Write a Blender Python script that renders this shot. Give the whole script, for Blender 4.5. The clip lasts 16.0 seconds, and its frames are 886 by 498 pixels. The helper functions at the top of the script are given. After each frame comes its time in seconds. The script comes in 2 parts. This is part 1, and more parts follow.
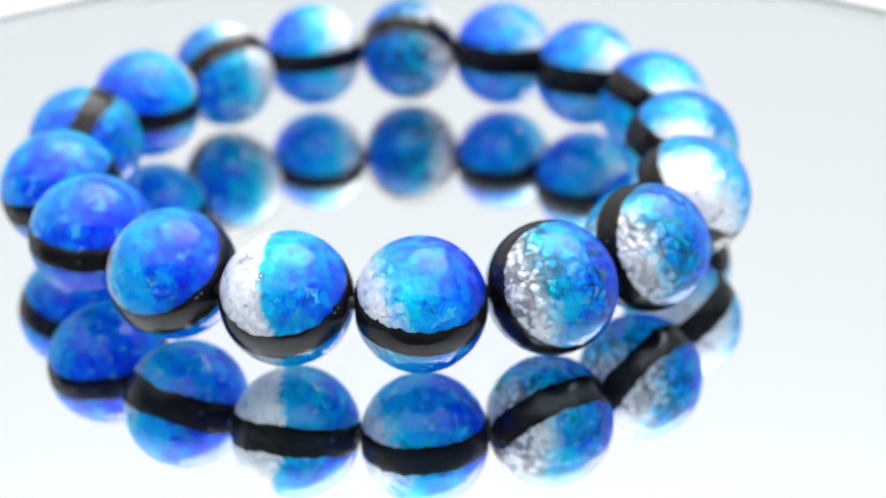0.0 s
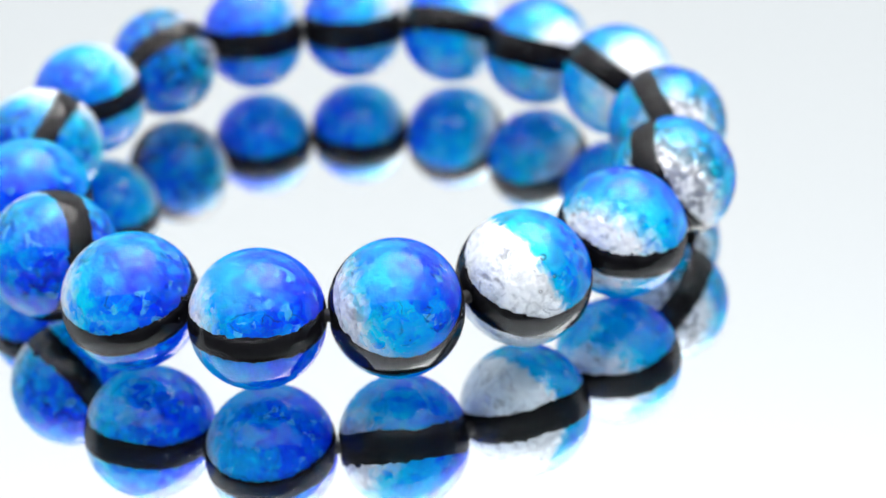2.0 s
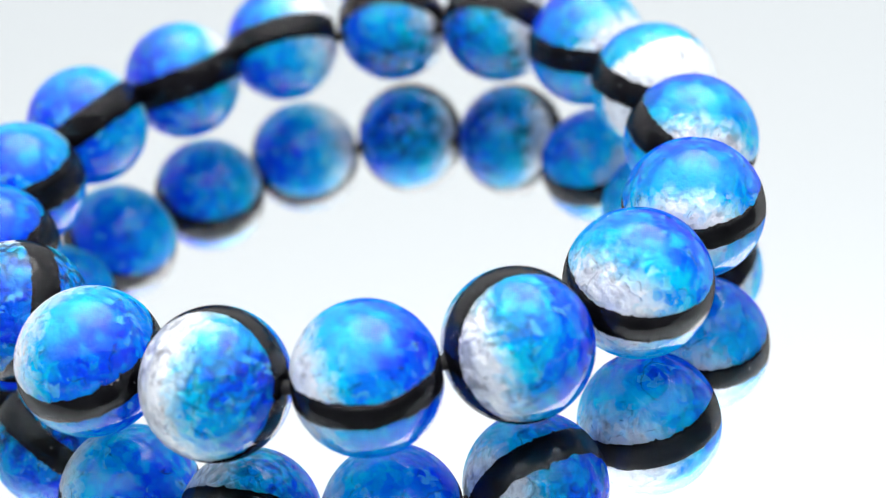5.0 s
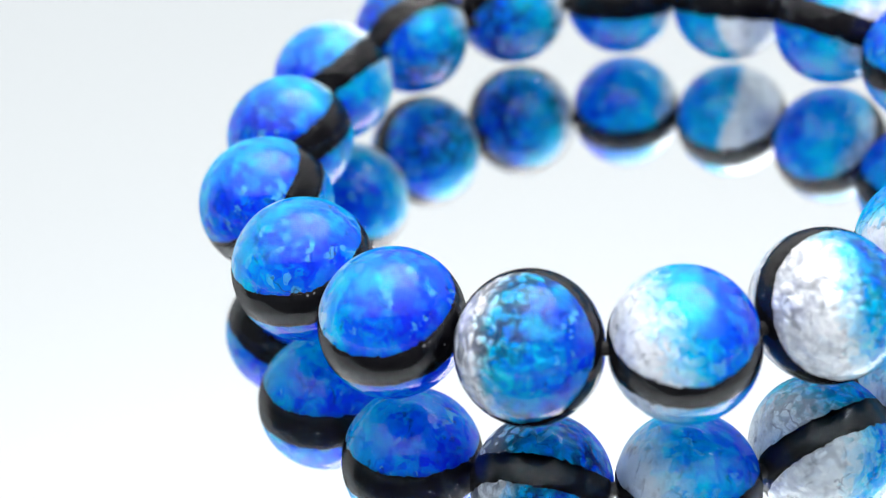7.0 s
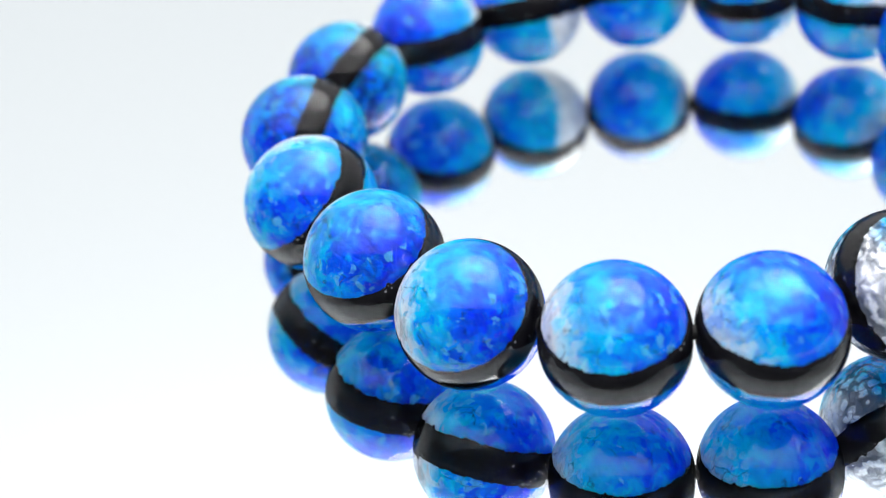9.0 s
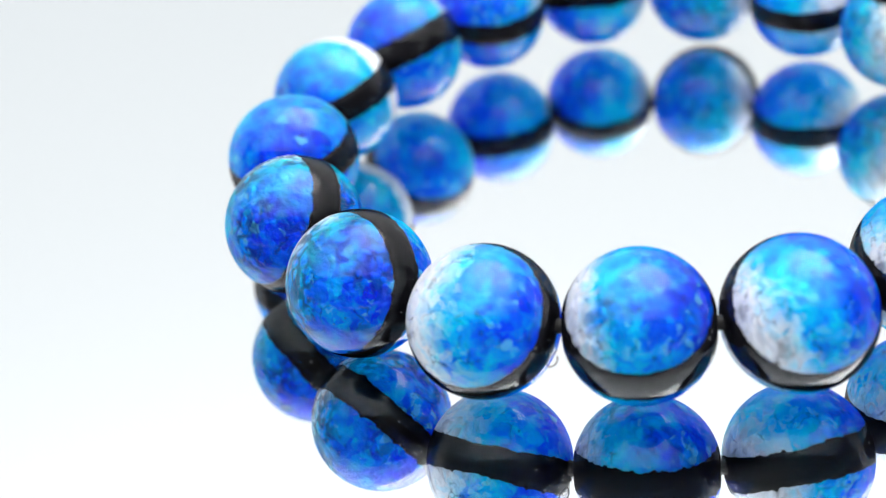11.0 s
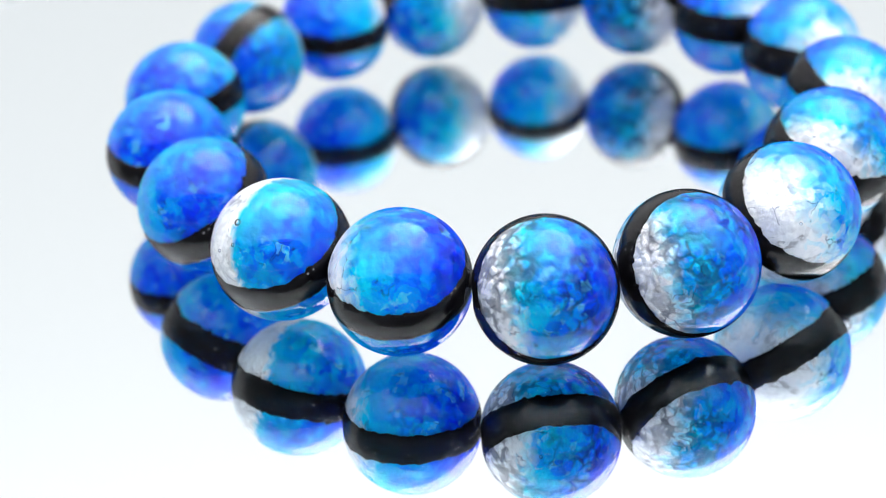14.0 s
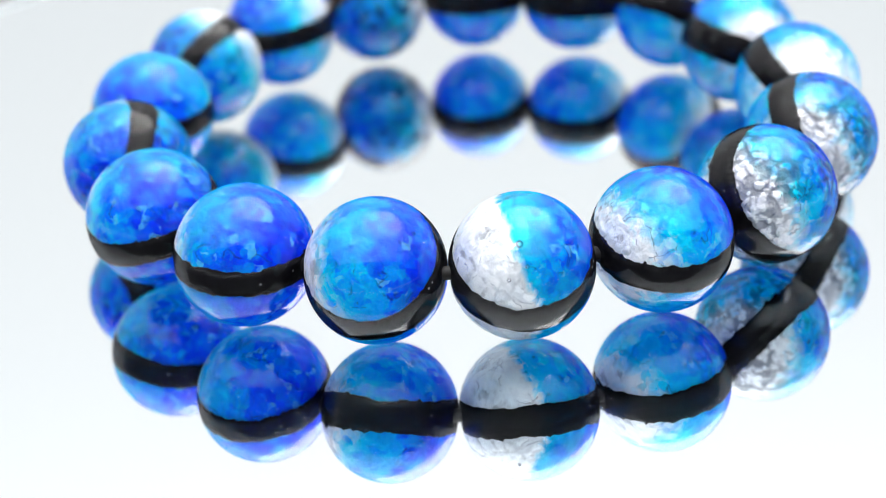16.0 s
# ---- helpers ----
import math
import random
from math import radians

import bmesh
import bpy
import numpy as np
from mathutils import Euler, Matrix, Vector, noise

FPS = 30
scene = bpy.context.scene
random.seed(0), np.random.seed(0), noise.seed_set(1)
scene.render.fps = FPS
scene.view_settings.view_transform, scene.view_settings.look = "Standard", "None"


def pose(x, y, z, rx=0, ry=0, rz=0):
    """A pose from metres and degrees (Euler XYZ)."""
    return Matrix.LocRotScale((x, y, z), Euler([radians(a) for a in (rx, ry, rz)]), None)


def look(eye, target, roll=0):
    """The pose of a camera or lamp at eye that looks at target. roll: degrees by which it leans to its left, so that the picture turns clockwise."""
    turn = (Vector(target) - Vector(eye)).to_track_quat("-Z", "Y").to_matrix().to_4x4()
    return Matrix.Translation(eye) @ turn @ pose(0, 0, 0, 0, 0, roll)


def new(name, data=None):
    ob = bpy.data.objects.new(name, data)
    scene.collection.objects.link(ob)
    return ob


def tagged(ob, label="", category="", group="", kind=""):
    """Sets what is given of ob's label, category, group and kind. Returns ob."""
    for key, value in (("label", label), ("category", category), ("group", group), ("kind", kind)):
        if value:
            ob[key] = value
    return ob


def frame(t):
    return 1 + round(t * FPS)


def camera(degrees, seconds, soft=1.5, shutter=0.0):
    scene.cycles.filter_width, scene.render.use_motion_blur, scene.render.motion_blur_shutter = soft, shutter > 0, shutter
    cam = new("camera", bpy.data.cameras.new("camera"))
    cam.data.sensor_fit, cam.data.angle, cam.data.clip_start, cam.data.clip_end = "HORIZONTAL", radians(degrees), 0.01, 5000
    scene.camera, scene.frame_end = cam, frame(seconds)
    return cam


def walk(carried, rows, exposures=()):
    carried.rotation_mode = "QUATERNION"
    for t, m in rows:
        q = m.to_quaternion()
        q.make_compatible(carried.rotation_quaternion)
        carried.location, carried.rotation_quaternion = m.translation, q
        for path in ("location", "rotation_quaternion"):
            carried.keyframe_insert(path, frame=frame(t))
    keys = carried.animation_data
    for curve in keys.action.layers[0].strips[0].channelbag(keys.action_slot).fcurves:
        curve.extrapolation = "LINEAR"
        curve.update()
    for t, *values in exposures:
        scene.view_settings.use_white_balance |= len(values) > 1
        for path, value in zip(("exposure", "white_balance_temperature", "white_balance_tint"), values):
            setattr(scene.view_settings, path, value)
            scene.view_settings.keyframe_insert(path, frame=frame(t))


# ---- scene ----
# sizes in metres
BEAD_R = 0.00613
RING_R = 0.03262
GLASS_T = 0.00094

cam = camera(30.18, 16.0, soft=0.85)
cam.data.dof.use_dof = True
cam.data.dof.focus_distance = 0.1340
cam.data.dof.aperture_fstop = 22.0
# seconds, eye, a point ahead, roll
PATH = [
    (0, (0.00294, -0.15153, 0.07731), (0.00807, -0.01834, 0.00850), -1.16),
    (0.5, (0.00126, -0.15005, 0.07711), (0.00710, -0.01716, 0.00778), -1.70),
    (1, (-0.00049, -0.14808, 0.07796), (0.00668, -0.01613, 0.00699), -1.81),
    (1.5, (-0.00222, -0.14612, 0.07998), (0.00600, -0.01543, 0.00683), -1.69),
    (2, (-0.00380, -0.14404, 0.08167), (0.00449, -0.01453, 0.00644), -2.18),
    (2.2, (-0.00441, -0.14305, 0.08243), (0.00427, -0.01384, 0.00674), -2.48),
    (2.5, (-0.00531, -0.14178, 0.08274), (0.00441, -0.01331, 0.00593), -2.91),
    (3, (-0.00678, -0.13934, 0.08293), (0.00597, -0.01154, 0.00543), -3.78),
    (3.2, (-0.00730, -0.13884, 0.08305), (0.00630, -0.01114, 0.00555), -4.09),
    (3.7, (-0.00824, -0.13713, 0.08255), (0.00693, -0.00986, 0.00461), -5.27),
    (4.2, (-0.00875, -0.13593, 0.08118), (0.00549, -0.00877, 0.00289), -6.79),
    (4.7, (-0.00886, -0.13555, 0.07984), (0.00182, -0.00824, 0.00124), -8.12),
    (5.3, (-0.00841, -0.13663, 0.07953), (-0.00573, -0.00914, 0.00055), -8.72),
    (5.5, (-0.00812, -0.13719, 0.08001), (-0.00930, -0.00978, 0.00087), -8.75),
    (6, (-0.00704, -0.13885, 0.08055), (-0.01612, -0.01195, 0.00108), -8.47),
    (6.3, (-0.00623, -0.13959, 0.08062), (-0.01765, -0.01314, 0.00075), -8.00),
    (6.5, (-0.00557, -0.14019, 0.08071), (-0.01912, -0.01407, 0.00066), -7.64),
    (7, (-0.00394, -0.14186, 0.08077), (-0.02023, -0.01611, 0.00064), -6.91),
    (7.5, (-0.00226, -0.14331, 0.08080), (-0.02122, -0.01772, 0.00099), -5.82),
    (8, (-0.00016, -0.14460, 0.08112), (-0.01857, -0.01919, 0.00090), -6.08),
    (8.5, (0.00163, -0.14470, 0.08228), (-0.01795, -0.02010, 0.00110), -6.31),
    (9, (0.00340, -0.14407, 0.08165), (-0.01619, -0.01924, 0.00082), -6.38),
    (9.5, (0.00499, -0.14429, 0.08068), (-0.01558, -0.01903, 0.00076), -6.80),
    (10, (0.00633, -0.14425, 0.08011), (-0.01431, -0.01815, 0.00154), -7.57),
    (10.2, (0.00676, -0.14375, 0.07999), (-0.01364, -0.01731, 0.00191), -7.67),
    (10.7, (0.00781, -0.14101, 0.07933), (-0.01185, -0.01454, 0.00110), -7.68),
    (11.2, (0.00857, -0.13585, 0.07839), (-0.00939, -0.01026, -0.00164), -6.85),
    (11.7, (0.00886, -0.13133, 0.07730), (-0.00685, -0.00643, -0.00428), -5.80),
    (12.3, (0.00868, -0.13105, 0.07596), (-0.00409, -0.00512, -0.00453), -5.10),
    (12.5, (0.00854, -0.13182, 0.07558), (-0.00309, -0.00521, -0.00401), -4.97),
    (13, (0.00797, -0.13597, 0.07445), (-0.00126, -0.00706, -0.00170), -4.99),
    (13.5, (0.00698, -0.13883, 0.07445), (-0.00094, -0.00887, -0.00003), -4.43),
    (14, (0.00580, -0.14032, 0.07458), (-0.00053, -0.00995, 0.00066), -4.12),
    (14.5, (0.00435, -0.14200, 0.07513), (-0.00152, -0.01147, 0.00145), -4.34),
    (15, (0.00285, -0.14158, 0.07424), (-0.00198, -0.01068, 0.00115), -4.41),
    (15.3, (0.00182, -0.14126, 0.07390), (-0.00229, -0.01015, 0.00115), -4.46),
    (15.5, (0.00113, -0.14108, 0.07373), (-0.00260, -0.00993, 0.00103), -4.46),
    (16, (-0.00065, -0.13967, 0.07299), (-0.00342, -0.00850, 0.00028), -4.51),
]
walk(cam, [(t, look(e, p, r)) for t, e, p, r in PATH])
# seconds, turn of the bracelet in degrees
TURN = [
    (0, -16.84),
    (0.5, -5.67),
    (1, 5.67),
    (1.5, 17.00),
    (2, 27.87),
    (2.2, 32.37),
    (2.5, 39.29),
    (3, 52.38),
    (3.2, 57.91),
    (3.7, 70.78),
    (4.2, 83.14),
    (4.7, 95.49),
    (5.3, 111.03),
    (5.5, 116.15),
    (6, 129.93),
    (6.3, 137.85),
    (6.5, 143.61),
    (7, 156.14),
    (7.5, 167.75),
    (8, 181.47),
    (8.5, 193.10),
    (9, 205.08),
    (9.5, 216.73),
    (10, 228.07),
    (10.2, 232.21),
    (10.7, 244.29),
    (11.2, 257.54),
    (11.7, 270.68),
    (12.3, 284.48),
    (12.5, 288.11),
    (13, 298.54),
    (13.5, 310.61),
    (14, 321.65),
    (14.5, 333.13),
    (15, 343.78),
    (15.3, 350.67),
    (15.5, 355.20),
    (16, 366.74),
]

# how far each bead stands out of the true circle, and along it, in millimetres
BULGE = (-0.78, -0.82, 0.19, 0.94, 0.33, -0.7, -0.89, -0.37, -0.25, 0.38, 0.2, 0.14, -0.89, 0.32, 1.1, 1.18, 0.12)
SLIP = (0.14, -0.24, -0.29, -0.09, 0.11, 0.16, -0.05, -0.17, -0.09, 0.15, 0.24, 0.15, -0.06, -0.23, -0.24, 0.11, 0.36)

# ---- world and light ----
def overcast_world():
    """An evenly overcast sky, brightest overhead, over a Nishita sky."""
    w = bpy.data.worlds.new("overcast_sky")
    w.use_nodes = True
    scene.world = w
    n, l = w.node_tree.nodes, w.node_tree.links
    n.clear()
    out = n.new("ShaderNodeOutputWorld")
    sky = n.new("ShaderNodeTexSky")
    sky.sky_type, sky.sun_disc = "NISHITA", False
    sky.sun_elevation, sky.sun_rotation = radians(88), radians(90)
    b1 = n.new("ShaderNodeBackground")
    b1.inputs["Strength"].default_value = 0.001
    l.new(sky.outputs[0], b1.inputs["Color"])
    tc = n.new("ShaderNodeTexCoord")
    sep = n.new("ShaderNodeSeparateXYZ")
    l.new(tc.outputs["Generated"], sep.inputs[0])
    ramp = n.new("ShaderNodeValToRGB")
    ramp.color_ramp.interpolation = "B_SPLINE"
    el = ramp.color_ramp.elements
    # radiance by height of the sky, as a share of the zenith's
    top = 2.75
    el[0].position, el[0].color = 0.0, (*[v / top for v in (0.80, 0.804, 0.808)], 1)
    el[1].position, el[1].color = 1.0, (1, 1, 1, 1)
    for p, c in ((0.25, (0.855, 0.858, 0.862)), (0.46, (0.975, 0.976, 0.978)), (0.66, (1.15, 1.15, 1.15)), (0.73, (2.55, 2.55, 2.55))):
        e = el.new(p)
        e.color = (*[v / top for v in c], 1)
    l.new(sep.outputs["Z"], ramp.inputs[0])
    b2 = n.new("ShaderNodeBackground")
    b2.inputs["Strength"].default_value = top
    l.new(ramp.outputs[0], b2.inputs["Color"])
    add = n.new("ShaderNodeAddShader")
    l.new(b1.outputs[0], add.inputs[0])
    l.new(b2.outputs[0], add.inputs[1])
    l.new(add.outputs[0], out.inputs[0])


overcast_world()
sun = new("sun", bpy.data.lights.new("sun", "SUN"))
sun.data.energy, sun.data.angle, sun.data.color = 2.8, radians(50), (1.0, 0.98, 0.96)
sun.matrix_world = look((0.24, 0.32, 0.91), (0, 0, 0))


# ---- materials ----
class Nodes:
    """A small wrapper to write node trees in few lines."""

    def __init__(self, name):
        self.mat = bpy.data.materials.new(name)
        self.mat.use_nodes = True
        self.n, self.l = self.mat.node_tree.nodes, self.mat.node_tree.links
        self.n.clear()
        self.out = self.n.new("ShaderNodeOutputMaterial")

    def add(self, kind, props=None, **ins):
        node = self.n.new("ShaderNode" + kind)
        props = props or {}
        if "operation" in props:
            node.operation = props["operation"]
        if "use_clamp" in props:
            node.use_clamp = props["use_clamp"]
        if "data_type" in props:
            node.data_type = props["data_type"]
        if "blend_type" in props:
            node.blend_type = props["blend_type"]
        if "feature" in props:
            node.feature = props["feature"]
        for k, v in ins.items():
            self.put(node.inputs[int(k[1:]) if k[0] == "i" and k[1:].isdigit() else k.replace("_", " ")], v)
        return node

    def put(self, socket, v):
        if isinstance(v, bpy.types.NodeSocket):
            self.l.new(v, socket)
        else:
            socket.default_value = v

    def math(self, op, a, b=0.0, clamp=False):
        return self.add("Math", {"operation": op, "use_clamp": clamp}, i0=a, i1=b).outputs[0]

    def ramp(self, value, stops, mode="LINEAR"):
        node = self.add("ValToRGB", None, Fac=value)
        node.color_ramp.interpolation = mode
        el = node.color_ramp.elements
        el[0].position, el[0].color = stops[0][0], (*stops[0][1], 1)
        el[1].position, el[1].color = stops[-1][0], (*stops[-1][1], 1)
        for p, c in stops[1:-1]:
            el.new(p).color = (*c, 1)
        return node.outputs[0]

    def mix(self, fac, a, b, blend="MIX"):
        node = self.add("Mix", {"data_type": "RGBA", "blend_type": blend})
        self.put(node.inputs[0], fac)
        self.put(node.inputs[6], a)
        self.put(node.inputs[7], b)
        return node.outputs[2]

    def done(self, shader):
        self.l.new(shader.outputs[0], self.out.inputs[0])
        return self.mat


def clear_glass(name, ior, tint):
    m = Nodes(name)
    return m.done(m.add("BsdfGlass", None, Color=(*tint, 1), Roughness=0.0, IOR=ior))


def bead_glass():
    """Clear polished glass, its gloss capped towards the outline so reflections don't whiten it."""
    m = Nodes("bead_glass")
    tc = m.add("TexCoord").outputs["Object"]
    nz = m.add("TexNoise", None, Vector=tc, Scale=260.0, Detail=2.0).outputs[0]
    dent = m.add("Bump", None, Strength=0.05, Distance=0.0003, Height=nz).outputs[0]
    inside = m.add("BsdfRefraction", None, Color=(0.98, 0.99, 1.0, 1), Roughness=0.0, IOR=1.36, Normal=dent)
    gloss = m.add("BsdfGlossy", None, Color=(1, 1, 1, 1), Roughness=0.0, Normal=dent)
    share = m.math("MINIMUM", m.add("Fresnel", None, IOR=1.32).outputs[0], 0.10)
    return m.done(m.add("MixShader", None, i0=share, i1=inside.outputs[0], i2=gloss.outputs[0]))


GLASS = bead_glass()


def foil_glass(name, white_to, soft, lean, seed, speckle):
    """Crumpled silver foil under glass that runs from clear at one end of the hole through cyan and blue to violet."""
    m = Nodes(name)
    tc = m.add("TexCoord").outputs["Object"]
    place = m.add("Mapping", None, Vector=tc, Location=(seed * 0.013, seed * 0.007, seed * 0.003)).outputs[0]
    sep = m.add("SeparateXYZ", None, Vector=tc)
    rough = m.add("TexNoise", None, Vector=place, Scale=520.0, Detail=5.0, Roughness=0.6).outputs[0]
    broad = m.add("TexNoise", None, Vector=place, Scale=170.0, Detail=2.0).outputs[0]
    grain = m.add("TexNoise", None, Vector=place, Scale=2600.0, Detail=3.0).outputs[0]
    # flakes of foil at two sizes and pebbles of frit, pushed about so that no cell repeats
    push = m.add("TexNoise", None, Vector=place, Scale=700.0, Detail=4.0).outputs["Color"]
    bent = m.add("VectorMath", {"operation": "MULTIPLY_ADD"}, i0=push, i1=(0.0016, 0.0016, 0.0016), i2=place).outputs[0]
    pebble = m.add("TexVoronoi", {"feature": "SMOOTH_F1"}, Vector=bent, Scale=1300.0, Smoothness=0.35)
    flake = m.add("TexVoronoi", {"feature": "F1"}, Vector=bent, Scale=560.0)
    chip = m.add("TexVoronoi", {"feature": "F1"}, Vector=bent, Scale=1500.0)
    split = m.add("TexVoronoi", {"feature": "DISTANCE_TO_EDGE"}, Vector=bent, Scale=430.0).outputs[0]
    big = m.add("SeparateColor", None, Color=flake.outputs["Color"])
    fine = m.add("SeparateColor", None, Color=chip.outputs["Color"])
    # how far along the hole, -1 to 1, with a torn edge
    along = m.math("MULTIPLY", sep.outputs["X"], 1 / BEAD_R)
    along = m.math("ADD", along, m.math("MULTIPLY", sep.outputs["Y"], 0.4 * lean / BEAD_R))
    # the silver reaches further along the belt than over the crown
    crown = m.math("SUBTRACT", m.math("MULTIPLY", m.math("ABSOLUTE", sep.outputs["Z"]), 1 / BEAD_R), 0.6)
    along = m.math("ADD", along, m.math("MULTIPLY", crown, 0.35))
    torn = m.math("MULTIPLY", m.math("SUBTRACT", rough, 0.5), 0.15 + 1.0 * soft)
    torn = m.math("ADD", torn, m.math("MULTIPLY", m.math("SUBTRACT", fine.outputs[0], 0.5), 0.04 + 0.7 * soft))
    torn = m.math("ADD", torn, m.math("MULTIPLY", m.math("SUBTRACT", big.outputs[0], 0.5), 0.02 + 0.4 * soft))
    # the foil of the far half of the bead begins nearer to its end
    far = m.math("MULTIPLY", m.math("LESS_THAN", sep.outputs["Z"], 0.0), 0.0 if seed == 1 else 0.16)
    along = m.math("ADD", m.math("ADD", along, torn), far)
    white = m.math("DIVIDE", m.math("SUBTRACT", white_to + soft, along), 2.0 * soft, True)
    run = m.math("DIVIDE", m.math("SUBTRACT", along, white_to), 1.0 - white_to + 0.25)
    run = m.math("ADD", run, m.math("MULTIPLY", m.math("SUBTRACT", broad, 0.5), 0.45))
    run = m.math("SUBTRACT", run, m.math("MULTIPLY", m.math("LESS_THAN", sep.outputs["Z"], 0.0), 0.14))
    patch = m.add("TexNoise", None, Vector=bent, Scale=620.0, Detail=2.0, Roughness=0.45).outputs[0]
    run = m.math("ADD", run, m.math("MULTIPLY", m.math("SUBTRACT", m.ramp(patch, [(0.49, (0, 0, 0)), (0.52, (1, 1, 1))]), 0.5), -0.20))
    run = m.math("ADD", run, m.math("MULTIPLY", m.math("SUBTRACT", fine.outputs[1], 0.5), 0.24), True)
    blue = m.ramp(run, [(0.0, (0.0, 0.74, 0.99)), (0.26, (0.0, 0.50, 1.0)), (0.52, (0.0, 0.20, 1.0)), (0.80, (0.0, 0.06, 1.0)), (1.0, (0.012, 0.04, 0.94))])
    tone = m.ramp(m.math("ADD", m.math("MULTIPLY", big.outputs[1], 0.5), m.math("MULTIPLY", grain, 0.6)), [(0.3, (0.74, 0.74, 0.92)), (0.5, (0.96, 0.94, 1.0)), (0.75, (1.0, 1.25, 1.02))])
    blue = m.mix(0.8, blue, tone, "MULTIPLY")
    glint = m.math("MULTIPLY", m.ramp(fine.outputs[2], [(0.86, (0, 0, 0)), (0.88, (1, 1, 1))]), m.ramp(rough, [(0.48, (0, 0, 0)), (0.56, (1, 1, 1))]))
    blue = m.mix(m.math("MULTIPLY", glint, 0.6), blue, (0.18, 0.85, 1.0, 1))
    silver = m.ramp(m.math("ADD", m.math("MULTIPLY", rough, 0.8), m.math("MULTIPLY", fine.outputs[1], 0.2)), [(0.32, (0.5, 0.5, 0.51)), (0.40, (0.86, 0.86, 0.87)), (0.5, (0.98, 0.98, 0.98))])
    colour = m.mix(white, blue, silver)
    # dark gaps between the pebbles, and a few fine splits in the foil
    gap = m.math("MULTIPLY", m.ramp(pebble.outputs["Distance"], [(0.40, (0, 0, 0)), (0.58, (1, 1, 1))]), m.ramp(broad, [(0.42, (0, 0, 0)), (0.56, (1, 1, 1))]))
    colour = m.mix(m.math("MULTIPLY", gap, 0.02 + 0.75 * speckle, True), colour, (0.012, 0.03, 0.08, 1))
    line = m.math("MULTIPLY", m.ramp(split, [(0.0, (1, 1, 1)), (0.028, (0, 0, 0))]), m.ramp(rough, [(0.52, (0, 0, 0)), (0.57, (1, 1, 1))]))
    colour = m.mix(m.math("MULTIPLY", line, 0.65), colour, (0.008, 0.02, 0.09, 1))
    # every flake lies at a tilt of its own
    tilt = m.add("VectorMath", {"operation": "SUBTRACT"}, i0=m.mix(0.45, flake.outputs["Color"], chip.outputs["Color"]), i1=(0.5, 0.5, 0.5)).outputs[0]
    flat = m.add("NewGeometry").outputs["Normal"]
    tilted = m.add("VectorMath", {"operation": "MULTIPLY_ADD"}, i0=tilt, i1=(0.26, 0.26, 0.26), i2=flat).outputs[0]
    tilted = m.add("VectorMath", {"operation": "NORMALIZE"}, i0=tilted).outputs[0]
    height = m.math("ADD", m.math("MULTIPLY", rough, 0.8), m.math("MULTIPLY", pebble.outputs["Distance"], -0.1 - 0.8 * speckle))
    height = m.math("ADD", height, m.math("MULTIPLY", grain, 0.10))
    bump = m.add("Bump", None, Strength=0.6, Distance=0.0006, Height=height, Normal=tilted).outputs[0]
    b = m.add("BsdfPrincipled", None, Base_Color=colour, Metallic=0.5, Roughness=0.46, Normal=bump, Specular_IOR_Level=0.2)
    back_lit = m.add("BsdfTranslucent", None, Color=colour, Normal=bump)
    share = m.math("SUBTRACT", 0.66, m.math("MULTIPLY", white, 0.44))
    return m.done(m.add("MixShader", None, i0=share, i1=b.outputs[0], i2=back_lit.outputs[0]))


def black_glass():
    m = Nodes("black_glass")
    tc = m.add("TexCoord").outputs["Object"]
    nz = m.add("TexNoise", None, Vector=tc, Scale=900.0, Detail=3.0).outputs[0]
    col = m.ramp(nz, [(0.3, (0.001, 0.001, 0.002)), (0.75, (0.008, 0.008, 0.010))])
    dot = m.add("TexVoronoi", {"feature": "F1"}, Vector=tc, Scale=1300.0).outputs["Distance"]
    few = m.add("TexNoise", None, Vector=tc, Scale=600.0, Detail=1.0).outputs[0]
    mark = m.math("MULTIPLY", m.ramp(dot, [(0.10, (1, 1, 1)), (0.16, (0, 0, 0))]), m.ramp(few, [(0.55, (0, 0, 0)), (0.6, (1, 1, 1))]))
    col = m.mix(m.math("MULTIPLY", mark, 0.5), col, (0.45, 0.47, 0.5, 1))
    bump = m.add("Bump", None, Strength=0.3, Distance=0.0003, Height=nz).outputs[0]
    return m.done(m.add("BsdfPrincipled", None, Base_Color=col, Roughness=0.3, Specular_IOR_Level=0.05, Normal=bump))


BLACK = black_glass()
BUBBLE = clear_glass("air_bubble", 0.667, (0.97, 0.98, 1.0))


def mirror_silver():
    m = Nodes("mirror_silver")
    return m.done(m.add("BsdfPrincipled", None, Base_Color=(0.97, 0.97, 0.97, 1), Metallic=1.0, Roughness=0.004))


def plain(name, c1, c2, rough, scale, metal=0.0, bump=0.1):
    m = Nodes(name)
    tc = m.add("TexCoord").outputs["Object"]
    nz = m.add("TexNoise", None, Vector=tc, Scale=scale, Detail=6.0).outputs[0]
    big = m.add("TexNoise", None, Vector=tc, Scale=scale / 12, Detail=3.0).outputs[0]
    col = m.mix(m.math("MULTIPLY", m.math("ADD", nz, big), 0.5), (*c1, 1), (*c2, 1))
    bp = m.add("Bump", None, Strength=bump, Distance=0.001, Height=nz).outputs[0]
    return m.done(m.add("BsdfPrincipled", None, Base_Color=col, Roughness=rough, Metallic=metal, Normal=bp))


SILVER = mirror_silver()


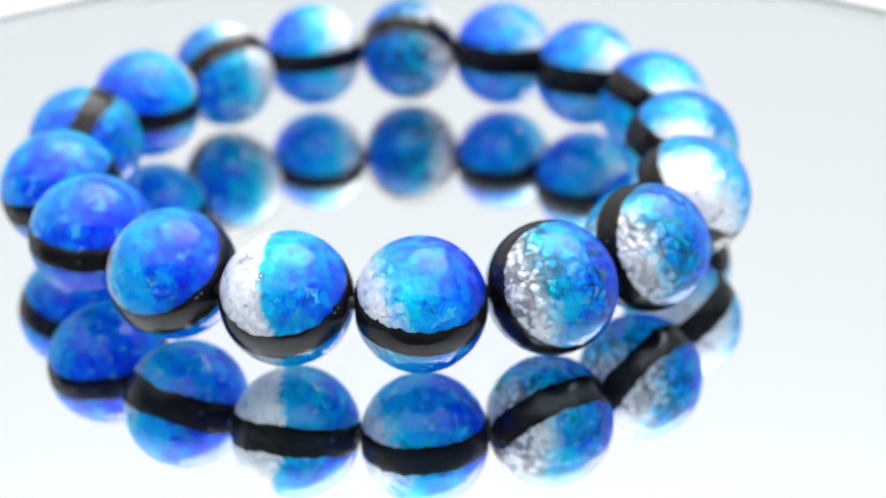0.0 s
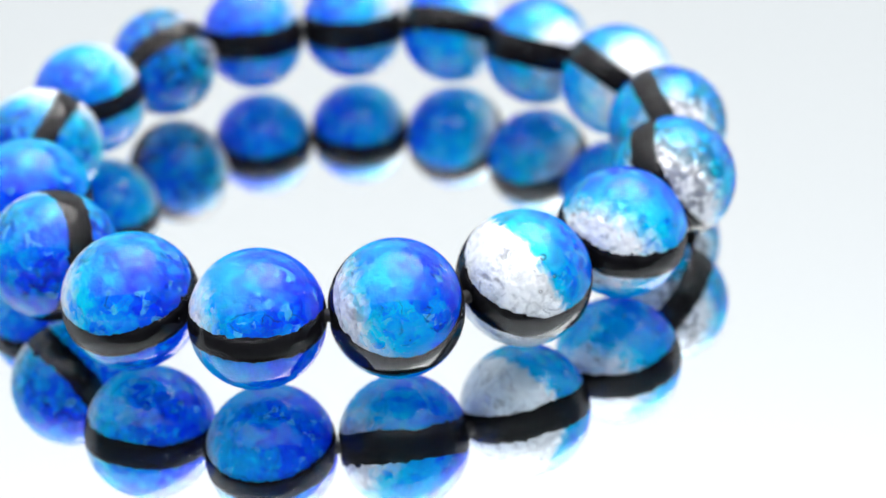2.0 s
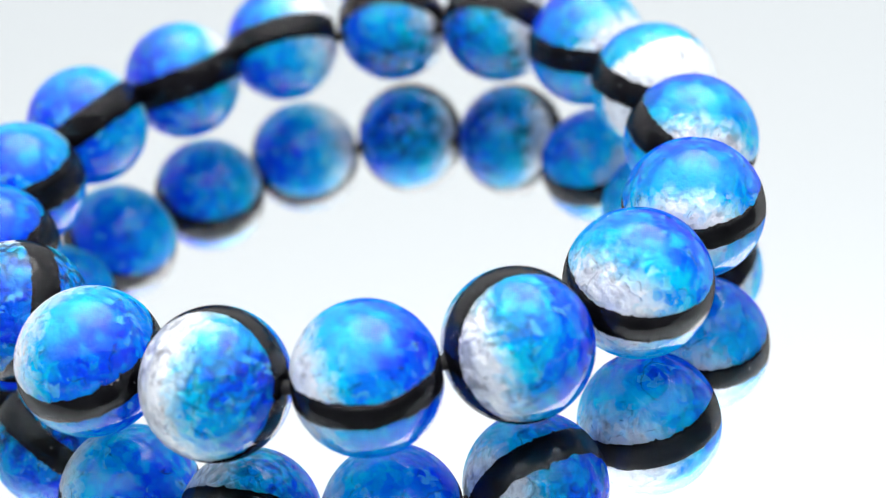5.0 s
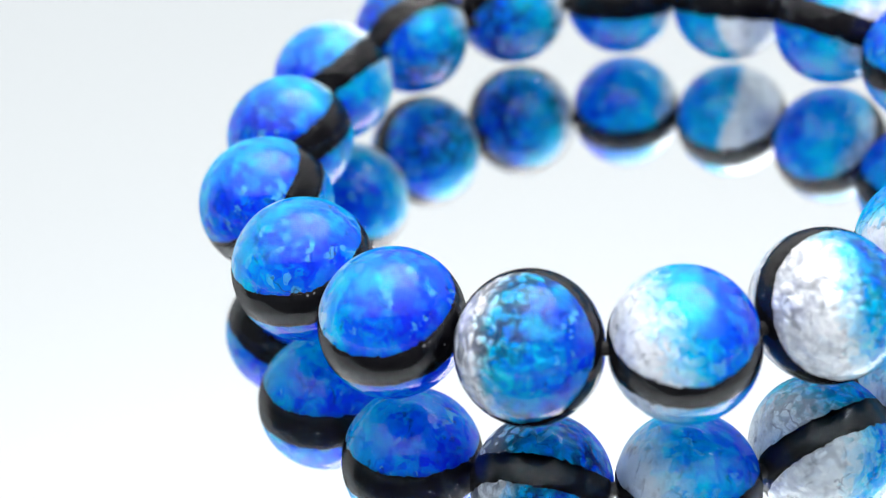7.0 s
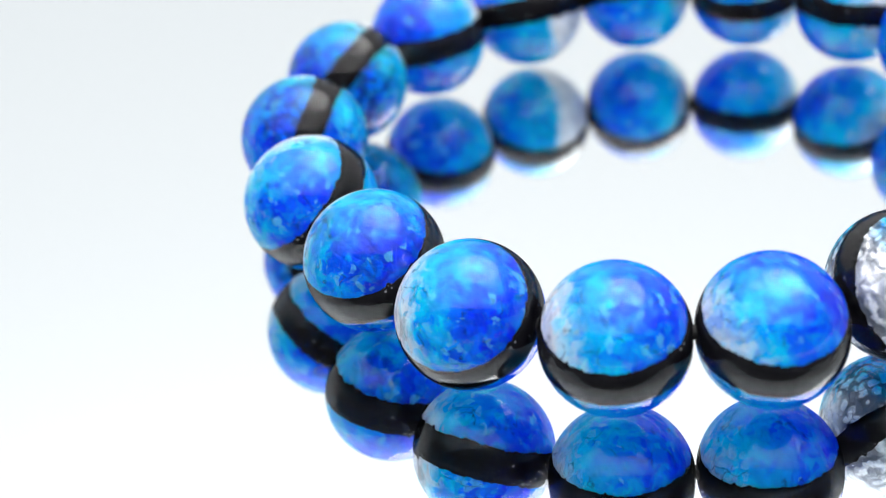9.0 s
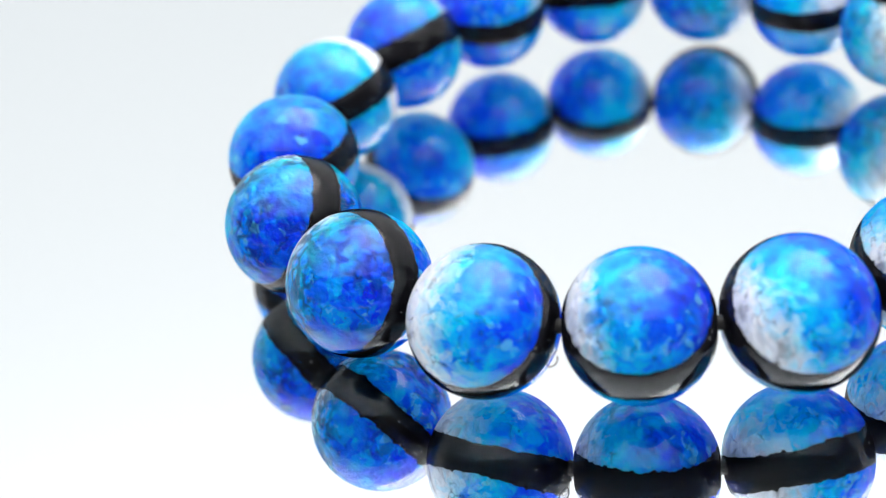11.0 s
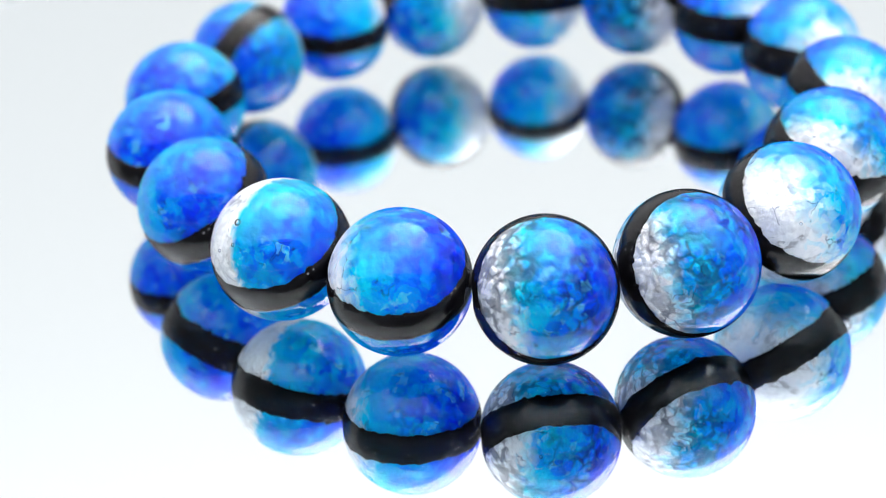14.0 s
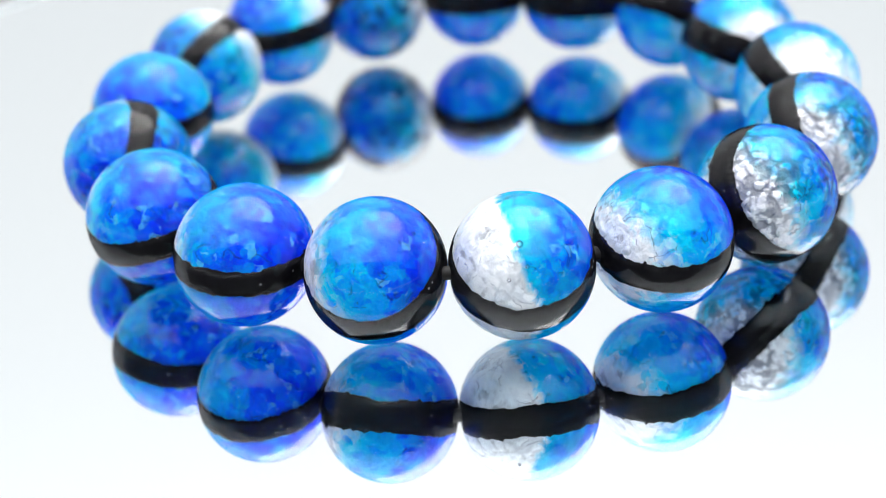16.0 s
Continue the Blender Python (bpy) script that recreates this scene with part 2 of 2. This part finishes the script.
def plate_glass():
    """The thin clear plate over the silver, with a faint gloss of its own."""
    m = Nodes("mirror_glass")
    clear = m.add("BsdfTransparent", None, Color=(0.975, 0.99, 0.997, 1))
    gloss = m.add("BsdfGlossy", None, Color=(1, 1, 1, 1), Roughness=0.0)
    return m.done(m.add("MixShader", None, i0=0.012, i1=clear.outputs[0], i2=gloss.outputs[0]))


PLATE = plate_glass()
RIM = plain("dark_rim", (0.02, 0.02, 0.022), (0.05, 0.05, 0.052), 0.4, 300)
EDGE = plain("ground_glass", (0.72, 0.74, 0.75), (0.84, 0.86, 0.87), 0.5, 500)
TABLE = plain("white_table", (0.74, 0.74, 0.75), (0.82, 0.82, 0.82), 0.6, 60)
THREAD = plain("dark_thread", (0.06, 0.06, 0.065), (0.14, 0.14, 0.15), 0.35, 900)
CORD = plain("black_cord", (0.004, 0.004, 0.005), (0.012, 0.012, 0.012), 0.6, 900)


# ---- mesh helpers ----
def part(name, bm, material, parent=None, label="", smooth=True):
    me = bpy.data.meshes.new(name)
    bm.normal_update()
    for f in bm.faces:
        f.smooth = smooth
    bm.to_mesh(me)
    bm.free()
    me.materials.append(material)
    ob = new(name, me)
    if parent:
        ob.parent = parent
    if label:
        ob["label"] = label
    return ob


def lathe(profile, steps, closed=True):
    """Turns a profile of (radius, z) round the z axis."""
    bm = bmesh.new()
    rings = []
    for r, z in profile:
        if r < 1e-9:
            rings.append([bm.verts.new((0, 0, z))])
        else:
            rings.append([bm.verts.new((r * math.cos(2 * math.pi * i / steps), r * math.sin(2 * math.pi * i / steps), z)) for i in range(steps)])
    pairs = list(zip(rings, rings[1:]))
    if closed and len(rings[0]) > 1:
        pairs.append((rings[-1], rings[0]))
    for a, b in pairs:
        for i in range(steps):
            j = (i + 1) % steps
            if len(a) == 1 and len(b) > 1:
                bm.faces.new((a[0], b[i], b[j]))
            elif len(b) == 1 and len(a) > 1:
                bm.faces.new((a[i], b[0], a[j]))
            elif len(a) > 1:
                bm.faces.new((a[i], b[i], b[j], a[j]))
    bmesh.ops.recalc_face_normals(bm, faces=bm.faces)
    return bm


# ---- setting ----
MIRROR_R = 0.0966
table_bm = lathe([(0, -0.0300), (0.9, -0.0300), (0.9, -0.07), (0, -0.07)], 64, closed=False)
tagged(part("table", table_bm, TABLE, smooth=False), "plain white table top under the turntable", "table", kind="structure")


WALL = plain("grey_wall", (0.07, 0.0695, 0.068), (0.10, 0.099, 0.097), 0.8, 25)


def wall(name, x0, y0, x1, y1, z1, thick=0.12):
    """A plain upright wall, unseen, added to block low sky and darken reflections."""
    bm = bmesh.new()
    bmesh.ops.create_cube(bm, size=1)
    ob = part(name, bm, WALL, smooth=False)
    d = Vector((x1 - x0, y1 - y0, 0))
    ob.matrix_world = Matrix.LocRotScale(((x0 + x1) / 2, (y0 + y1) / 2, (z1 - 0.8) / 2), Euler((0, 0, math.atan2(d.y, d.x))), (d.length, thick, z1 + 0.8))
    return tagged(ob, "unseen dim grey wall added to darken reflections", "wall", kind="structure")


# added out of view, so bead fronts reflect something dark on the camera side
wall("unseen_wall_south", -1.8, -1.0, 1.8, -1.0, 0.85)
wall("unseen_wall_west", -1.74, -0.94, -1.74, 0.1, 0.85)
wall("unseen_wall_east", 1.74, -0.94, 1.74, 0.1, 0.85)


def turntable():
    """A round mirror of plate glass, silvered behind, in a dark rim on a low white drum."""
    base = tagged(new("turntable"), "round mirror turntable with a thin dark rim on white table", "turntable")
    base.location = (0, 0, -0.03)
    up = 0.03
    part("mirror_glass", lathe([(0, up), (MIRROR_R - 0.0006, up), (MIRROR_R, up - 0.0004), (MIRROR_R, up - GLASS_T), (0, up - GLASS_T)], 160, closed=False), PLATE, base, "clear plate glass", False).visible_shadow = False
    part("mirror_backing", lathe([(0, up - GLASS_T - 0.00002), (MIRROR_R, up - GLASS_T - 0.00002), (MIRROR_R, up - GLASS_T - 0.0008), (0, up - GLASS_T - 0.0008)], 160, closed=False), SILVER, base, "silvered mirror backing", False)
    part("ground_edge", lathe([(MIRROR_R - 0.0002, up - GLASS_T + 0.00005), (MIRROR_R - 0.0002, up - 0.0003), (MIRROR_R - 0.00005, up - 0.0003), (MIRROR_R - 0.00005, up - GLASS_T + 0.00005)], 160), EDGE, base, "ground light grey edge of the plate", False)
    part("rim", lathe([(MIRROR_R + 0.0001, up - 0.006), (MIRROR_R + 0.0001, up - 0.0002), (MIRROR_R + 0.0012, up + 0.0002), (MIRROR_R + 0.0022, up - 0.0004), (MIRROR_R + 0.0022, up - 0.006)], 160), RIM, base, "thin dark rim")
    part("drum", lathe([(0, up - GLASS_T - 0.0009), (MIRROR_R - 0.001, up - GLASS_T - 0.0009), (MIRROR_R - 0.001, 0.004), (MIRROR_R - 0.004, 0), (0, 0)], 96, closed=False), TABLE, base, "white plastic drum", False)
    return base


stand = turntable()


# ---- the bracelet ----
# for every bead, in the order in which they pass: how high its pole of foil leans (degrees), where the silver ends
# along the hole (-1 to 1), how soft that edge is, how it leans, how speckled it is
# and half the angle that its black belt takes in
BEADS = (
    (67, -0.13, 0.05, 0.22, 0.2, 0.235), (58, -0.60, 0.20, 0.30, 0.3, 0.255), (94, -0.66, 0.18, 0.20, 0.2, 0.20), (77, -0.54, 0.20, 0.15, 0.3, 0.21),
    (22, -0.44, 0.16, 0.15, 0.5, 0.22), (94, -0.52, 0.18, 0.10, 0.1, 0.19), (31, -0.05, 0.24, 0.05, 0.5, 0.20), (80, -0.28, 0.26, 0.15, 0.15, 0.20),
    (34, -0.34, 0.16, 0.05, 1.0, 0.22), (80, -0.72, 0.26, 0.20, 0.1, 0.28), (80, -0.58, 0.24, 0.25, 0.1, 0.29), (55, -0.52, 0.22, 0.40, 0.2, 0.26),
    (68, -0.52, 0.18, -0.10, 0.35, 0.28), (48, -0.26, 0.30, 0.20, 0.1, 0.24), (28, -0.50, 0.18, 0.10, 0.8, 0.23), (34, -0.42, 0.16, 0.10, 0.85, 0.24),
    (79, -0.54, 0.17, 0.20, 0.3, 0.23))


def bead_shell():
    """A slightly flattened ball with dimples at both ends of the hole (along x)."""
    bm = bmesh.new()
    bmesh.ops.create_uvsphere(bm, u_segments=64, v_segments=40, radius=BEAD_R)
    bmesh.ops.rotate(bm, verts=bm.verts, cent=(0, 0, 0), matrix=Matrix.Rotation(radians(90), 3, "Y"))
    for v in bm.verts:
        r = math.hypot(v.co.y, v.co.z) / BEAD_R
        v.co.x *= 1.0 - 0.03 * math.exp(-(r / 0.14) ** 2)
    return bm


def bead_core(seed, speckle):
    """The foil inside a bead: a ball with a pebbled skin."""
    bm = bmesh.new()
    bmesh.ops.create_uvsphere(bm, u_segments=150, v_segments=90, radius=BEAD_R * 0.855)
    grit, shift = 0.002 + 0.034 * speckle ** 1.5, Vector((seed * 3.1, seed * 1.7, seed * 0.9))
    for v in bm.verts:
        d = v.co.normalized()
        near = noise.voronoi(d * 7.0 + shift + noise.noise_vector(d * 5.0 + shift) * 0.35)[0][0]
        v.co *= 1 + 0.016 * noise.noise(d * 2.3 + shift) + grit * (0.42 - near) + 0.006 * noise.noise(d * 16.0 + shift)
    return bm


def bead_band(seed, half):
    """The black belt round the foil, with uneven edges."""
    bm = bmesh.new()
    steps, rows = 260, []
    for i in range(steps):
        a = 2 * math.pi * i / steps
        c = Vector((math.cos(a), math.sin(a), 0))
        wob = []
        for s in (1.0, 9.0):
            torn = max(0.0, noise.noise(c * 11.0 + Vector((s, seed, 8))) - 0.25)
            wob.append(half + 0.035 * noise.noise(c * 1.3 + Vector((seed, s, 0))) + 0.03 * noise.noise(c * 6.0 + Vector((s, seed, 4))) + 0.022 * noise.noise(c * 21.0 + Vector((s, seed, 4))) + 0.10 * torn)
        mid = 0.03 * noise.noise(c * 0.9 + Vector((seed * 2.0, 5, 1)))
        ring = []
        for w, r in ((-wob[0], 0.80), (-wob[0] * 0.98, 0.885), (-wob[0] * 0.5, 0.895), (0, 0.897), (wob[1] * 0.5, 0.895), (wob[1] * 0.98, 0.885), (wob[1], 0.80)):
            t = w + mid
            ring.append(bm.verts.new((c.x * math.cos(t) * r * BEAD_R, c.y * math.cos(t) * r * BEAD_R, math.sin(t) * r * BEAD_R)))
        rows.append(ring)
    for i in range(steps):
        a, b = rows[i], rows[(i + 1) % steps]
        for j in range(7):
            k = (j + 1) % 7
            bm.faces.new((a[j], b[j], b[k], a[k]))
    bmesh.ops.recalc_face_normals(bm, faces=bm.faces)
    return bm


def bubble_places(k):
    """Where a few air bubbles sit in the clear glass over the foil of bead k, and their radii."""
    rng = random.Random(70 + k)
    spots = []
    if k == 0:
        spots = [((-0.12, -0.33, 0.92), 0.00030), ((-0.06, -0.61, 0.77), 0.00016), ((-0.32, -0.68, 0.62), 0.00016)]
    for _ in range(rng.choice((4, 5, 7))):
        t, z = rng.uniform(0, 2 * math.pi), rng.choice((1, 1, 1, -1)) * rng.uniform(0.45, 0.95)
        s = math.sqrt(1 - z * z)
        spots.append(((s * math.cos(t), s * math.sin(t), z), rng.uniform(0.00006, 0.00017)))
    return [(Vector(d).normalized() * BEAD_R * 0.935, r) for d, r in spots]


ball = bmesh.new()
bmesh.ops.create_uvsphere(ball, u_segments=20, v_segments=12, radius=1.0)
for face in ball.faces:
    face.smooth = True
bubble_mesh = bpy.data.meshes.new("air_bubble")
ball.to_mesh(bubble_mesh)
ball.free()
bubble_mesh.materials.append(BUBBLE)


def bead_middle(k):
    """Which way bead k lies from the middle of the bracelet, and the place of its centre."""
    a = -math.pi / 2 - 2 * math.pi * k / len(BEADS) + SLIP[k] / 32.6
    out = Vector((math.cos(a), math.sin(a), 0))
    return a, out, out * (RING_R + BULGE[k] / 1000) + Vector((0, 0, BEAD_R))


def bead_widths():
    """Half the width of each bead along its hole, so that every bead just touches its neighbours."""
    n = len(BEADS)
    apart = [(bead_middle(k)[2] - bead_middle((k + 1) % n)[2]).length for k in range(n)]
    half = [BEAD_R * 0.978] * n
    for _ in range(60):
        for k in range(n):
            room = min(apart[k] - half[(k + 1) % n], apart[k - 1] - half[k - 1])
            half[k] += 0.5 * (min(max(room, BEAD_R * 0.92), BEAD_R * 1.01) - half[k])
    return half


def bracelet():
    widths = bead_widths()
    ring = tagged(new("bracelet"), "blue, silver and black foil glass bead bracelet on a round mirror", "bracelet")
    shell = None
    for k, (pole, white_to, soft, lean, speckle, belt) in enumerate(BEADS):
        a, out, middle = bead_middle(k)
        x = Vector((-math.sin(a), math.cos(a), 0))
        z = out * math.cos(radians(pole)) + Vector((0, 0, 1)) * math.sin(radians(pole))
        y = z.cross(x)
        m = Matrix((x, y, z)).transposed().to_4x4()
        m.translation = middle
        if shell is None:
            shell = part("bead", bead_shell(), GLASS, ring)
            b = shell
        else:
            b = new("bead", shell.data)
            b.parent = ring
        b.visible_shadow = False
        b["label"] = "round clear glass bead over blue and silver foil with a black belt"
        b.matrix_local = m @ Matrix.Diagonal((widths[k] / BEAD_R, 1, 1, 1))
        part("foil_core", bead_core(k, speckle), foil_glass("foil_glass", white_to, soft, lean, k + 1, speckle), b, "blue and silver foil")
        for d, r in bubble_places(k):
            o = new("air_bubble", bubble_mesh)
            o.parent = b
            o.matrix_local = Matrix.Translation(d) @ Matrix.Scale(r, 4)
        part("black_belt", bead_band(k + 0.37, belt), BLACK, b, "black glass belt")
    bm = bmesh.new()
    steps, sides = 170, 8
    loops = []
    for i in range(steps):
        a = 2 * math.pi * i / steps
        c = Vector((math.cos(a), math.sin(a), 0))
        loops.append([bm.verts.new(c * (RING_R * math.cos(math.pi / 17) + 0.0006 * math.cos(2 * math.pi * j / sides)) + Vector((0, 0, BEAD_R + 0.0006 * math.sin(2 * math.pi * j / sides)))) for j in range(sides)])
    for i in range(steps):
        for j in range(sides):
            p, q = loops[i], loops[(i + 1) % steps]
            bm.faces.new((p[j], q[j], q[(j + 1) % sides], p[(j + 1) % sides]))
    bmesh.ops.recalc_face_normals(bm, faces=bm.faces)
    part("cord", bm, CORD, ring, "black elastic cord")
    # a small knot end that stands out between two beads as a fine loop
    bm, loops = bmesh.new(), []
    a = -math.pi / 2 - 2 * math.pi * 12.5 / 17
    out, side, up = Vector((math.cos(a), math.sin(a), 0)), Vector((-math.sin(a), math.cos(a), 0)), Vector((0, 0, 1))
    for i in range(25):
        u = 2 * math.pi * i / 24 * 0.93
        c = out * (RING_R + 0.0030 - 0.0008 * math.cos(u)) + side * (0.00025 * math.sin(u * 1.5)) + up * (BEAD_R * 0.92 + 0.00055 * math.sin(u))
        away = out * -math.cos(u) + up * math.sin(u)
        loops.append([bm.verts.new(c + away * 0.00006 * math.cos(j * math.pi / 3) + side * 0.00006 * math.sin(j * math.pi / 3)) for j in range(6)])
    for p, q in zip(loops, loops[1:]):
        for j in range(6):
            bm.faces.new((p[j], q[j], q[(j + 1) % 6], p[(j + 1) % 6]))
    bmesh.ops.recalc_face_normals(bm, faces=bm.faces)
    part("thread_loop", bm, THREAD, ring, "fine dark loop of thread")
    return ring


beads = bracelet()


def motions():
    # the bracelet lies a little off the middle of the turntable and goes round with it
    walk(beads, [(t, pose(0, 0, 0, 0, 0, a) @ Matrix.Translation((0.00039, 0.00886, 0))) for t, a in TURN])
    walk(stand, [(t, pose(0, 0, -0.03, 0, 0, a) @ Matrix.Translation((0.0066, -0.0010, 0))) for t, a in TURN])


motions()
